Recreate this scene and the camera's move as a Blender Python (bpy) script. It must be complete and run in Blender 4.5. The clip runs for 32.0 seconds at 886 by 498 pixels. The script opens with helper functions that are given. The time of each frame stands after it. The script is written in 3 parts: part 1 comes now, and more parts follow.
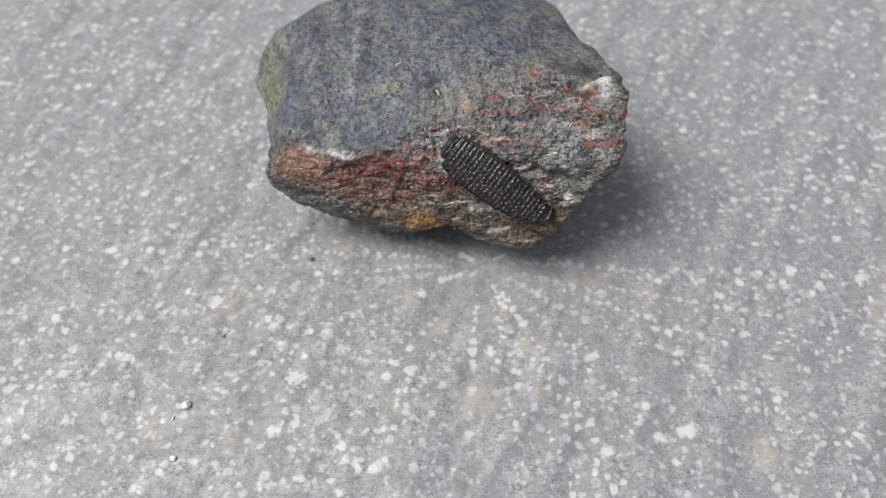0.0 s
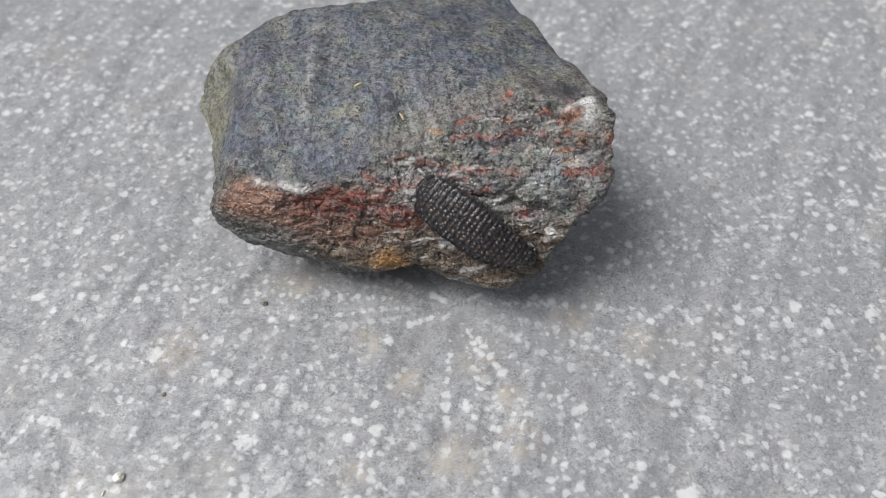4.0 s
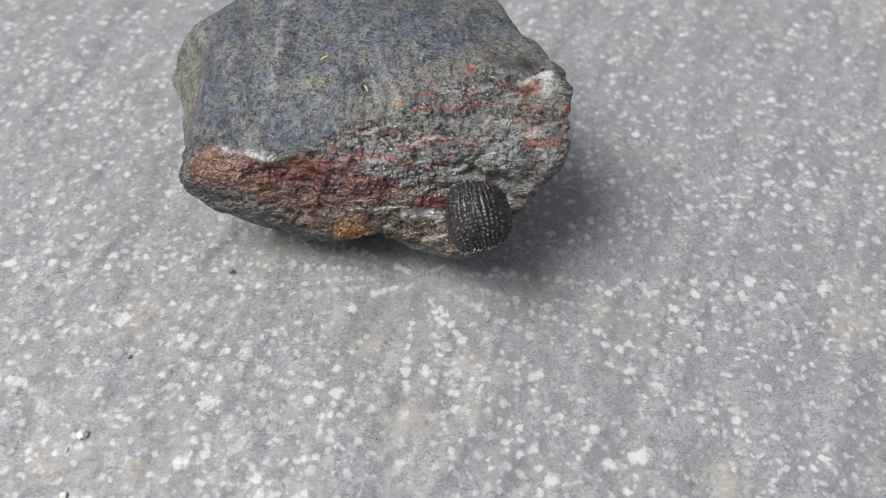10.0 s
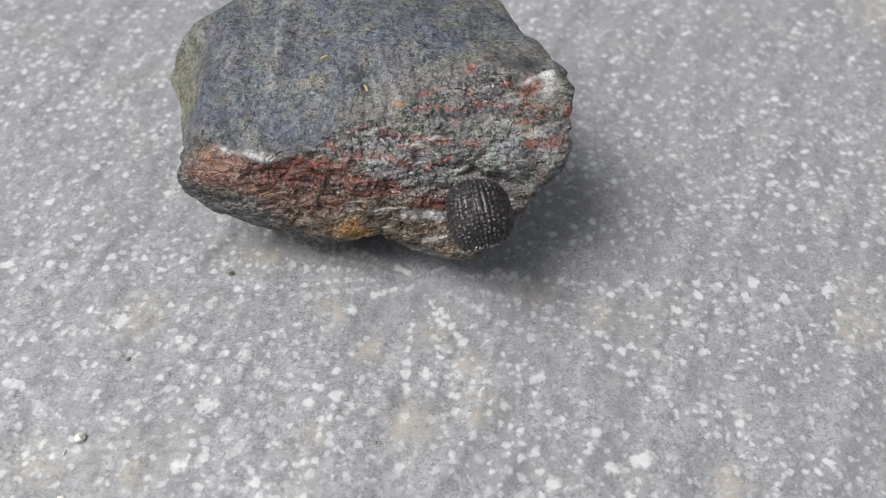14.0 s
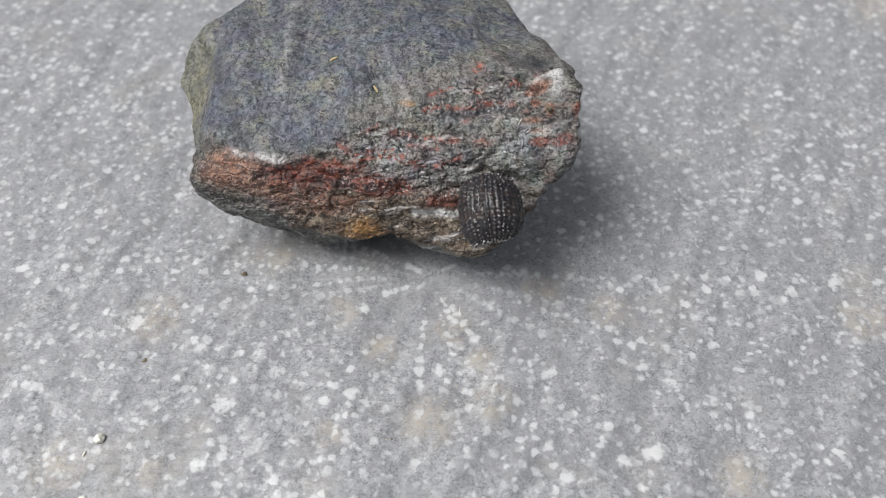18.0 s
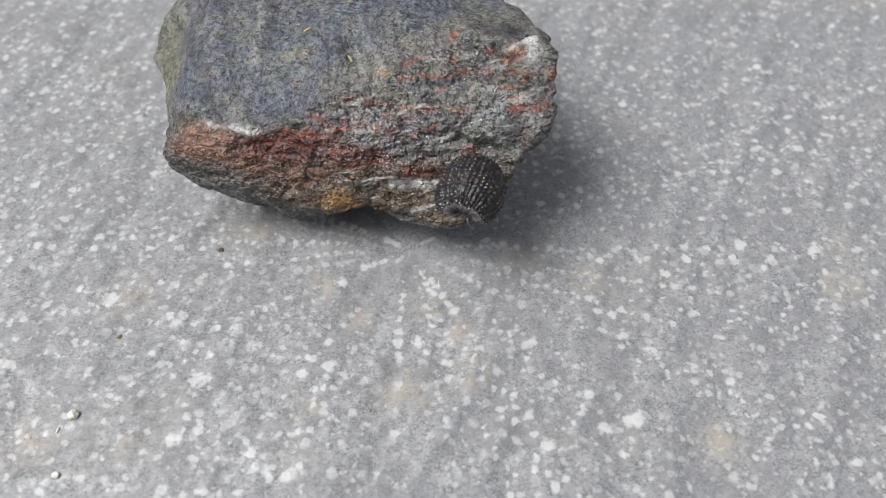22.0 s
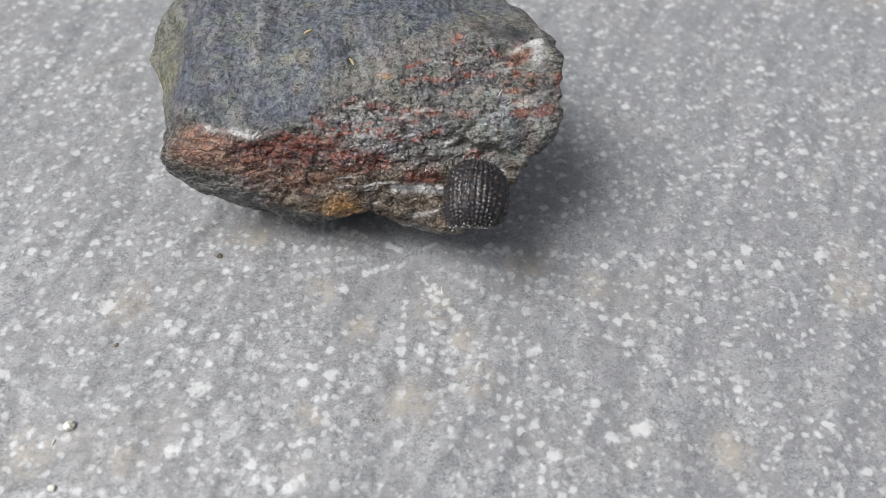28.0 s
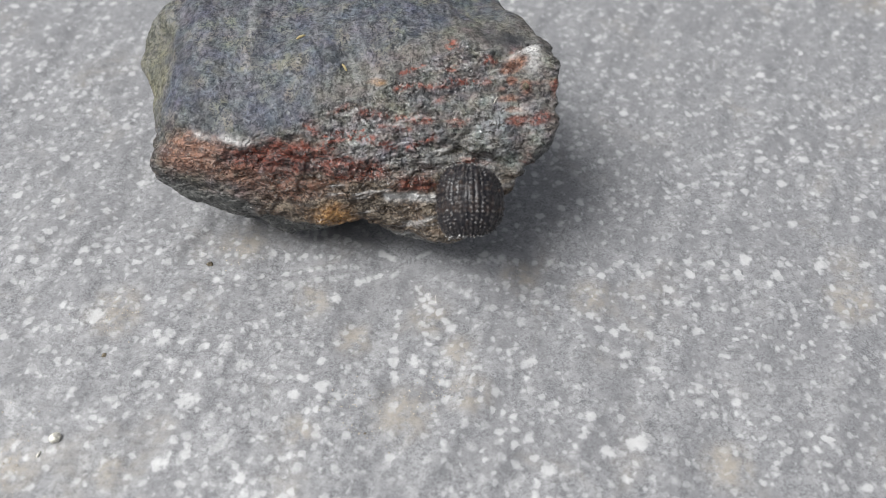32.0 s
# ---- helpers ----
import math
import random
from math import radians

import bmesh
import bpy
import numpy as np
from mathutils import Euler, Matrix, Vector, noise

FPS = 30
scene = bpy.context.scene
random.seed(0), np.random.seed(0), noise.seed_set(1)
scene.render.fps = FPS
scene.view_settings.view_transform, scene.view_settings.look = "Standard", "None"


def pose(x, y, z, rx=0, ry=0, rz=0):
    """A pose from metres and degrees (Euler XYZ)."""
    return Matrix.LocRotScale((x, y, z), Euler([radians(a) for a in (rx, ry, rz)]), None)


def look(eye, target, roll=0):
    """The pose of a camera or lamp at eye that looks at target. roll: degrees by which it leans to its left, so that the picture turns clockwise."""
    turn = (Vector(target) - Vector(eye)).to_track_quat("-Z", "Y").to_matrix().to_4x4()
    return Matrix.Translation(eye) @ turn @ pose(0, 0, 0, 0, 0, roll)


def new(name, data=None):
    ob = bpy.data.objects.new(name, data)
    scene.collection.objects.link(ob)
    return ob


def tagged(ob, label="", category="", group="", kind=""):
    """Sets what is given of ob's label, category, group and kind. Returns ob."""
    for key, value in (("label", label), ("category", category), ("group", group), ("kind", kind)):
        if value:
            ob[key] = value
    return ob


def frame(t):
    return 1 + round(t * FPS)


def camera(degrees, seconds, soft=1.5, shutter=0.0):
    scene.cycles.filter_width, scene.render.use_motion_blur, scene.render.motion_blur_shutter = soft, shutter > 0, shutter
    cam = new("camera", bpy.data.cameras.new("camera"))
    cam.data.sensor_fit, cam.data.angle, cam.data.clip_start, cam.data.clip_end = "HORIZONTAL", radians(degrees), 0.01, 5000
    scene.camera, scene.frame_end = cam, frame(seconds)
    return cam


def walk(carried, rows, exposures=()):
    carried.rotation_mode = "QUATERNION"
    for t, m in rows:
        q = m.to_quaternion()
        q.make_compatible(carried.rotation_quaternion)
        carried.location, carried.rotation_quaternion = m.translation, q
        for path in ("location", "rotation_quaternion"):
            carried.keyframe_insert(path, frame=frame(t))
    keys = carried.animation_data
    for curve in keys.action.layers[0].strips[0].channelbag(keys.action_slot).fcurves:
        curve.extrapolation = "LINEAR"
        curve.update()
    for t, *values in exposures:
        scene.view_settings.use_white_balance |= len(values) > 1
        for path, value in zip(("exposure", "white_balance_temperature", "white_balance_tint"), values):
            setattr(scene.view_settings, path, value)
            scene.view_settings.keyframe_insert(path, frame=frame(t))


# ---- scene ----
cam = camera(58.42, 32.0, soft=0.75)
PATH = [
    (0, pose(-0.00156, -0.05479, 0.08124, 35.093, 0.022, 3.299)),
    (0.5, pose(-0.00170, -0.05247, 0.08182, 34.520, -0.258, 3.179)),
    (1, pose(-0.00106, -0.04885, 0.07890, 35.140, -0.110, 2.934)),
    (1.5, pose(-0.00082, -0.04581, 0.07536, 35.959, -0.651, 2.268)),
    (2, pose(-0.00104, -0.04528, 0.07494, 35.578, -0.791, 1.856)),
    (2.5, pose(-0.00181, -0.04672, 0.07385, 36.034, -0.731, 1.638)),
    (4.5, pose(-0.00074, -0.04671, 0.07494, 36.224, -0.700, 1.613)),
    (5, pose(-0.00190, -0.05013, 0.07328, 36.464, -0.700, 1.661)),
    (5.5, pose(-0.00270, -0.04912, 0.07285, 36.236, -0.916, 1.791)),
    (6, pose(-0.00204, -0.04847, 0.07250, 36.270, -0.902, 1.881)),
    (6.5, pose(0.00532, -0.04829, 0.07322, 36.159, -1.129, 1.821)),
    (7, pose(0.00466, -0.05073, 0.07516, 36.130, -1.179, 1.620)),
    (7.5, pose(0.00324, -0.05358, 0.07448, 36.278, -1.278, 1.661)),
    (8, pose(0.00223, -0.05401, 0.07375, 36.243, -1.371, 1.749)),
    (8.5, pose(0.00306, -0.05334, 0.07377, 36.565, -1.296, 1.878)),
    (9, pose(0.00269, -0.05220, 0.07404, 36.695, -1.436, 1.859)),
    (9.5, pose(0.00314, -0.05150, 0.07441, 36.763, -1.416, 1.941)),
    (10, pose(0.00264, -0.05122, 0.07409, 36.769, -1.460, 1.902)),
    (10.5, pose(0.00200, -0.05229, 0.07364, 36.757, -1.474, 2.015)),
    (11, pose(0.00200, -0.05236, 0.07386, 36.746, -1.499, 2.033)),
    (11.5, pose(0.00253, -0.05191, 0.07384, 36.802, -1.423, 2.040)),
    (12, pose(0.00247, -0.05173, 0.07405, 36.845, -1.368, 1.951)),
    (12.5, pose(0.00193, -0.05116, 0.07410, 36.694, -1.417, 1.902)),
    (13, pose(0.00176, -0.05158, 0.07374, 36.705, -1.427, 1.913)),
    (13.5, pose(0.00197, -0.05170, 0.07333, 36.699, -1.478, 2.017)),
    (14, pose(0.00279, -0.05054, 0.07365, 36.668, -1.328, 1.969)),
    (14.5, pose(0.00298, -0.05101, 0.07371, 36.673, -1.238, 1.895)),
    (16.5, pose(0.00262, -0.05133, 0.07371, 36.513, -1.233, 1.866)),
    (17, pose(0.00366, -0.04995, 0.07490, 36.479, -1.009, 1.596)),
    (17.5, pose(0.00253, -0.05130, 0.07473, 36.583, -0.844, 1.415)),
    (18, pose(0.00159, -0.05101, 0.07451, 36.428, -0.866, 1.317)),
    (18.5, pose(0.00183, -0.05178, 0.07391, 36.556, -0.694, 1.180)),
    (19, pose(0.00232, -0.05114, 0.07507, 36.479, -0.419, 0.836)),
    (19.5, pose(0.00201, -0.05166, 0.07531, 36.393, -0.399, 0.802)),
    (20, pose(0.00185, -0.05230, 0.07497, 36.439, -0.396, 0.852)),
    (20.5, pose(0.00164, -0.05189, 0.07448, 36.417, -0.452, 0.894)),
    (21, pose(0.00258, -0.05234, 0.07224, 36.615, -0.559, 0.814)),
    (21.5, pose(0.00274, -0.05363, 0.07100, 36.669, -0.984, 0.228)),
    (22, pose(0.00282, -0.05313, 0.07207, 36.523, -1.045, 0.211)),
    (22.5, pose(0.00265, -0.05281, 0.07328, 36.389, -0.938, 0.028)),
    (23, pose(0.00255, -0.05095, 0.07209, 36.449, -0.941, 0.077)),
    (23.5, pose(0.00342, -0.04900, 0.07189, 36.371, -0.901, 0.000)),
    (24, pose(0.00402, -0.04743, 0.07091, 36.231, -1.073, -0.409)),
    (24.5, pose(0.00356, -0.04819, 0.07080, 36.244, -1.159, -0.508)),
    (25, pose(0.00335, -0.04890, 0.07031, 36.276, -1.153, -0.462)),
    (25.5, pose(0.00254, -0.04956, 0.07075, 36.321, -1.190, -0.411)),
    (26, pose(0.00184, -0.05052, 0.07047, 36.335, -1.294, -0.377)),
    (26.5, pose(0.00186, -0.05093, 0.07038, 36.380, -1.328, -0.306)),
    (28.5, pose(0.00167, -0.05186, 0.07164, 36.334, -1.483, -0.107)),
    (29, pose(0.00168, -0.05219, 0.07112, 36.224, -1.485, -0.016)),
    (29.5, pose(0.00165, -0.05243, 0.07137, 36.273, -1.487, 0.074)),
    (30, pose(0.00167, -0.05230, 0.07113, 36.183, -1.535, 0.107)),
    (30.5, pose(0.00103, -0.05392, 0.07032, 36.292, -1.545, 0.197)),
    (31, pose(0.00057, -0.05356, 0.07099, 36.227, -1.621, 0.224)),
    (31.5, pose(0.00173, -0.05077, 0.07088, 36.124, -1.567, 0.218)),
    (32, pose(0.00238, -0.05011, 0.07086, 36.439, -1.555, 0.017)),
]
# a phone held close: the ground behind the stone falls out of focus
cam.data.dof.use_dof, cam.data.dof.focus_distance, cam.data.dof.aperture_fstop = True, 0.084, 25.0
walk(cam, PATH)

MM = 0.001

# ---- light: a bright hazy sky, stronger from the left ----
world = bpy.data.worlds.new("overcast_sky")
scene.world = world
world.use_nodes = True
wn, wl = world.node_tree.nodes, world.node_tree.links
sky = wn.new("ShaderNodeTexSky")
sky.sky_type, sky.sun_disc = "NISHITA", False
SUN_AZ, SUN_EL = radians(-104), radians(59)
sky.sun_elevation, sky.sun_rotation = SUN_EL, SUN_AZ
sky.air_density, sky.dust_density, sky.ozone_density = 1.0, 6.0, 0.6
grey = wn.new("ShaderNodeHueSaturation")
grey.inputs["Saturation"].default_value = 0.35
wl.new(sky.outputs[0], grey.inputs["Color"])
wl.new(grey.outputs[0], wn["Background"].inputs[0])
wn["Background"].inputs[1].default_value = 0.114
sun_data = bpy.data.lights.new("sun", "SUN")
sun_data.energy, sun_data.angle, sun_data.color = 3.36, radians(32), (0.975, 0.99, 1.0)
sun = new("sun", sun_data)
sun_way = Vector((math.sin(SUN_AZ) * math.cos(SUN_EL), math.cos(SUN_AZ) * math.cos(SUN_EL), math.sin(SUN_EL)))
sun.matrix_world = look(sun_way * 2, (0, 0, 0))
scene.view_settings.exposure = 0.0


# ---- small tools ----
def part(name, verts, faces, material, parent=None, label="", smooth=True):
    """One mesh object from arrays of vertices (metres) and faces."""
    me = bpy.data.meshes.new(name)
    me.from_pydata([tuple(v) for v in np.asarray(verts).tolist()], [], [tuple(f) for f in np.asarray(faces).tolist()] if not isinstance(faces, list) else faces)
    if smooth:
        me.polygons.foreach_set("use_smooth", [True] * len(me.polygons))
    if material is not None:
        me.materials.append(material)
    ob = new(name, me)
    if parent is not None:
        ob.parent = parent
    if label:
        ob["label"] = label
    return ob


def paint(ob, name, rgba):
    """Minerals and painted light on a mesh: four values at every vertex."""
    at = ob.data.attributes.new(name, "FLOAT_COLOR", "POINT")
    at.data.foreach_set("color", np.ascontiguousarray(rgba, dtype=np.float32).ravel())


def hashed(ix, iy, iz, seed):
    h = (ix * 374761393 + iy * 668265263 + iz * 2147483647 + seed * 974711) & 0xFFFFFFFF
    h = ((h ^ (h >> 13)) * 1274126177) & 0xFFFFFFFF
    h = ((h ^ (h >> 16)) * 2246822519) & 0xFFFFFFFF
    return (h ^ (h >> 15)) & 0xFFFFFF


def grain(p, seed=0):
    """Gradient noise, about -1 to 1, at points p (n, 3)."""
    base = np.floor(p).astype(np.int64)
    fr = p - base
    w = fr * fr * fr * (fr * (fr * 6 - 15) + 10)
    out = np.zeros(len(p))
    for cx in (0, 1):
        for cy in (0, 1):
            for cz in (0, 1):
                h = hashed(base[:, 0] + cx, base[:, 1] + cy, base[:, 2] + cz, seed)
                a = (h & 0xFFF) / 4096 * 2 * np.pi
                zc = ((h >> 12) & 0xFFF) / 2048 - 1
                rr = np.sqrt(np.maximum(0, 1 - zc * zc))
                dot = rr * np.cos(a) * (fr[:, 0] - cx) + rr * np.sin(a) * (fr[:, 1] - cy) + zc * (fr[:, 2] - cz)
                ww = (w[:, 0] if cx else 1 - w[:, 0]) * (w[:, 1] if cy else 1 - w[:, 1]) * (w[:, 2] if cz else 1 - w[:, 2])
                out += ww * dot
    return out * 1.6


def layers(p, size, octaves=3, seed=0, gain=0.5):
    """Several octaves of noise; size: the largest feature."""
    out, amp, total = np.zeros(len(p)), 1.0, 0.0
    for k in range(octaves):
        out += amp * grain(p / size * 2 ** k + 17.3 * k, seed + k)
        total += amp
        amp *= gain
    return out / total


def step(a, b, x):
    u = np.clip((x - a) / (b - a), 0, 1)
    return u * u * (3 - 2 * u)


class Mat:
    """A principled material with a few shorthands for its nodes."""

    def __init__(self, name, rough=0.6, metal=0.0, spec=0.5):
        self.m = bpy.data.materials.new(name)
        self.m.use_nodes = True
        self.n, self.l = self.m.node_tree.nodes, self.m.node_tree.links
        self.b = self.n["Principled BSDF"]
        self.b.inputs["Roughness"].default_value = rough
        self.b.inputs["Metallic"].default_value = metal
        self.b.inputs["Specular IOR Level"].default_value = spec
        self.co = self.n.new("ShaderNodeTexCoord").outputs["Object"]

    def put(self, sock, val):
        if hasattr(val, "is_linked"):
            self.l.new(val, sock)
        elif isinstance(val, tuple) and len(val) == 3 and sock.type == "RGBA":
            sock.default_value = (*val, 1)
        else:
            sock.default_value = val

    def noise(self, size, detail=4, rough=0.55, co=None, warp=0.0):
        t = self.n.new("ShaderNodeTexNoise")
        t.inputs["Scale"].default_value = 1 / size
        t.inputs["Detail"].default_value = detail
        t.inputs["Roughness"].default_value = rough
        t.inputs["Distortion"].default_value = warp
        self.l.new(co or self.co, t.inputs["Vector"])
        return t.outputs["Fac"]

    def noise_colour(self, size, co=None):
        t = self.n.new("ShaderNodeTexNoise")
        t.inputs["Scale"].default_value = 1 / size
        t.inputs["Detail"].default_value = 2
        self.l.new(co or self.co, t.inputs["Vector"])
        return t.outputs["Color"]

    def cells(self, size, co=None, feature="F1", rand=1.0):
        t = self.n.new("ShaderNodeTexVoronoi")
        t.feature = feature
        t.inputs["Scale"].default_value = 1 / size
        t.inputs["Randomness"].default_value = rand
        self.l.new(co or self.co, t.inputs["Vector"])
        return t

    def ramp(self, fac, lo, hi, a=0.0, b=1.0):
        t = self.n.new("ShaderNodeMapRange")
        t.interpolation_type = "SMOOTHSTEP"
        for i, v in enumerate((fac, lo, hi, a, b)):
            self.put(t.inputs[i], v)
        return t.outputs[0]

    def math(self, op, a, b=0.0):
        t = self.n.new("ShaderNodeMath")
        t.operation = op
        self.put(t.inputs[0], a)
        self.put(t.inputs[1], b)
        return t.outputs[0]

    def vec(self, op, a, b):
        t = self.n.new("ShaderNodeVectorMath")
        t.operation = op
        self.put(t.inputs[0], a)
        self.put(t.inputs[1], b)
        return t.outputs[0]

    def mix(self, fac, a, b):
        t = self.n.new("ShaderNodeMix")
        t.data_type = "RGBA"
        self.put(t.inputs[0], fac)
        self.put(t.inputs[6], a)
        self.put(t.inputs[7], b)
        return t.outputs[2]

    def attr(self, name):
        t = self.n.new("ShaderNodeAttribute")
        t.attribute_name = name
        s = self.n.new("ShaderNodeSeparateColor")
        self.l.new(t.outputs["Color"], s.inputs[0])
        return (*s.outputs, t.outputs["Alpha"])

    def stretch(self, x, y, z, rx=0, ry=0, rz=0):
        t = self.n.new("ShaderNodeMapping")
        t.inputs["Scale"].default_value = (x, y, z)
        t.inputs["Rotation"].default_value = (radians(rx), radians(ry), radians(rz))
        self.l.new(self.co, t.inputs["Vector"])
        return t.outputs[0]

    def bump(self, height, strength, dist, after=None):
        t = self.n.new("ShaderNodeBump")
        self.put(t.inputs["Strength"], strength)
        t.inputs["Distance"].default_value = dist
        self.l.new(height, t.inputs["Height"])
        if after is not None:
            self.l.new(after, t.inputs["Normal"])
        return t.outputs[0]

    def done(self, colour=None, rough=None, normal=None):
        if colour is not None:
            self.put(self.b.inputs["Base Color"], colour)
        if rough is not None:
            self.put(self.b.inputs["Roughness"], rough)
        if normal is not None:
            self.put(self.b.inputs["Normal"], normal)
        return self.m


# ---- materials ----
def slab_material():
    m = Mat("speckled_concrete", 0.5, spec=0.6)
    marks, stain, _, _ = m.attr("marks")
    wob = m.vec("MULTIPLY", m.vec("SUBTRACT", m.noise_colour(0.8 * MM), (0.5, 0.5, 0.5)), (1.0 * MM, 0.8 * MM, 0.0))
    flat = m.vec("MULTIPLY", m.vec("ADD", m.co, wob), (1, 1, 0))
    fine = m.noise(0.26 * MM, 4, 0.78, co=m.stretch(0.85, 1.0, 1.0, 0, 0, -8), warp=0.7)
    base = m.mix(m.ramp(fine, 0.37, 0.63), (0.112, 0.114, 0.119), (0.28, 0.282, 0.29))
    base = m.mix(m.ramp(m.noise(1.0 * MM, 4, 0.7), 0.42, 0.66, 0.0, 0.6), base, (0.31, 0.31, 0.315))
    base = m.mix(m.ramp(m.noise(2.6 * MM, 3, 0.6, warp=0.5), 0.45, 0.7, 0.0, 0.55), base, (0.165, 0.166, 0.172))
    base = m.mix(m.ramp(m.noise(8 * MM, 4), 0.4, 0.7, 0.0, 0.5), base, (0.18, 0.18, 0.187))
    tan = m.math("MULTIPLY", m.ramp(m.noise(9 * MM, 5, 0.6, warp=0.6), 0.55, 0.74, 0.0, 0.5), m.ramp(m.noise(0.8 * MM, 4), 0.3, 0.7, 0.2, 0.8))
    tan = m.math("MAXIMUM", tan, m.math("MULTIPLY", stain, m.ramp(m.noise(1.6 * MM, 5, 0.7), 0.36, 0.62, 0.0, 0.7)))
    base = m.mix(tan, base, (0.32, 0.285, 0.235))
    # white chips of several sizes, rounded, some run together
    for size, keep, hi, soft, tone in ((1.9 * MM, 0.1, 0.34, 0.2, 1.0), (1.45 * MM, 0.08, 0.37, 0.22, 0.95), (0.95 * MM, 0.1, 0.42, 0.3, 0.8), (1.7 * MM, 0.1, 0.33, 0.2, 0.95), (0.7 * MM, 0.25, 0.42, 0.32, 0.6), (1.2 * MM, 0.1, 0.38, 0.25, 0.85), (1.05 * MM, 0.15, 0.40, 0.28, 0.75)):
        shift = m.vec("ADD", flat, (size * 3.3, size * 7.1, 0.0))
        v = m.cells(size, shift)
        sep = m.n.new("ShaderNodeSeparateColor")
        m.l.new(v.outputs["Color"], sep.inputs[0])
        rad = m.ramp(sep.outputs[0], keep, 1.0, -0.04, hi)
        spot = m.ramp(m.math("SUBTRACT", v.outputs["Distance"], rad), -0.7 * soft, 0.04, 1.0, 0.0)
        spot = m.math("MULTIPLY", spot, m.ramp(sep.outputs[1], 0.0, 1.0, 0.25 * tone, 0.85 * tone))
        base = m.mix(spot, base, m.mix(fine, (0.43, 0.43, 0.432), (0.53, 0.53, 0.53)))
    chip = m.ramp(m.math("ADD", marks, m.ramp(m.noise(0.8 * MM, 3), 0.3, 0.7, -0.2, 0.2)), 0.44, 0.78, 0.0, 0.8)
    base = m.mix(chip, base, (0.48, 0.48, 0.48))
    n = m.bump(m.noise(0.3 * MM, 4, 0.7), 0.45, 0.07 * MM)
    n = m.bump(m.noise(1.6 * MM, 4), 0.35, 0.3 * MM, n)
    return m.done(base, m.ramp(m.noise(2 * MM, 3), 0.3, 0.7, 0.32, 0.5), n)


def stone_material():
    m = Mat("banded_slate", 0.5, spec=0.4)
    top, red, ochre, pale = m.attr("minerals_glints")
    streak, lichen, dark, wet = m.attr("minerals_b_shade")
    pink, olive, grey_glints, under = m.attr("minerals_c_glints")
    fine = m.noise(0.42 * MM, 2, 0.6, warp=1.2)
    mid = m.noise(1.3 * MM, 3, 0.6)
    blot = m.noise(3.2 * MM, 5, 0.65, warp=0.5)
    sharp = m.ramp(m.math("ADD", m.math("MULTIPLY", fine, 0.72), m.math("MULTIPLY", mid, 0.28)), 0.38, 0.64)
    # slate of the upper face
    slate = m.mix(sharp, (0.022, 0.025, 0.031), (0.115, 0.121, 0.135))
    slate = m.mix(m.math("MULTIPLY", m.ramp(blot, 0.46, 0.62, 0.0, 0.85), m.ramp(fine, 0.4, 0.55)), slate, (0.17, 0.165, 0.128))
    slate = m.mix(m.ramp(m.noise(4.5 * MM, 4, warp=0.6), 0.46, 0.62, 0.0, 0.7), slate, m.mix(sharp, (0.018, 0.023, 0.036), (0.09, 0.102, 0.136)))
    grainy = m.noise(0.5 * MM, 3, 0.6, co=m.stretch(1.0, 0.35, 1.0, 0, 0, -14))
    slate = m.mix(m.ramp(grainy, 0.5, 0.66, 0.0, 0.4), slate, (0.17, 0.177, 0.19))
    # broken face, split along its beds
    beds = m.stretch(0.38, 0.8, 1.25, 0, 15, 0)
    split = m.noise(0.6 * MM, 2.5, 0.6, co=beds, warp=1.0)
    smooth, sharp = sharp, m.ramp(m.math("ADD", m.math("MULTIPLY", fine, 0.5), m.math("MULTIPLY", split, 0.5)), 0.43, 0.58)
    veins = m.noise(2.4 * MM, 4, 0.62, co=beds, warp=0.7)
    broken = m.mix(sharp, (0.030, 0.026, 0.023), (0.14, 0.125, 0.108))
    broken = m.mix(m.ramp(mid, 0.46, 0.66, 0.0, 0.55), broken, m.mix(sharp, (0.028, 0.031, 0.034), (0.145, 0.153, 0.162)))
    broken = m.mix(m.math("MULTIPLY", grey_glints, m.ramp(fine, 0.34, 0.56)), broken, (0.235, 0.242, 0.245))
    broken = m.mix(m.ramp(veins, 0.48, 0.6, 0.0, 0.55), broken, m.mix(sharp, (0.016, 0.015, 0.015), (0.075, 0.073, 0.073)))
    broken = m.mix(m.math("MULTIPLY", m.ramp(veins, 0.36, 0.44, 0.6, 0.0), sharp), broken, (0.26, 0.255, 0.245))
    slate = m.mix(m.ramp(m.math("ADD", grey_glints, m.math("MULTIPLY", m.noise(2.0 * MM, 3), 0.4)), 0.25, 0.8), slate, m.mix(smooth, (0.036, 0.034, 0.03), (0.165, 0.158, 0.142)))
    hue = m.vec("ADD", m.vec("MULTIPLY", m.noise_colour(1.8 * MM), (1.6, 1.6, 1.6)), (0.22, 0.2, 0.18))
    broken = m.mix(0.25, broken, m.vec("MULTIPLY", broken, hue))
    slate = m.mix(0.2, slate, m.vec("MULTIPLY", slate, hue))
    base = m.mix(top, broken, slate)
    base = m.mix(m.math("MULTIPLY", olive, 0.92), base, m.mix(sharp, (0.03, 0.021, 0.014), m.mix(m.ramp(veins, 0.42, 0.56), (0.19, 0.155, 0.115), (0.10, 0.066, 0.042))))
    redf = m.math("MULTIPLY", red, m.ramp(m.noise(0.7 * MM, 4, 0.7), 0.3, 0.58, 0.3, 0.95))
    base = m.mix(redf, base, m.mix(sharp, (0.034, 0.009, 0.006), (0.165, 0.040, 0.023)))
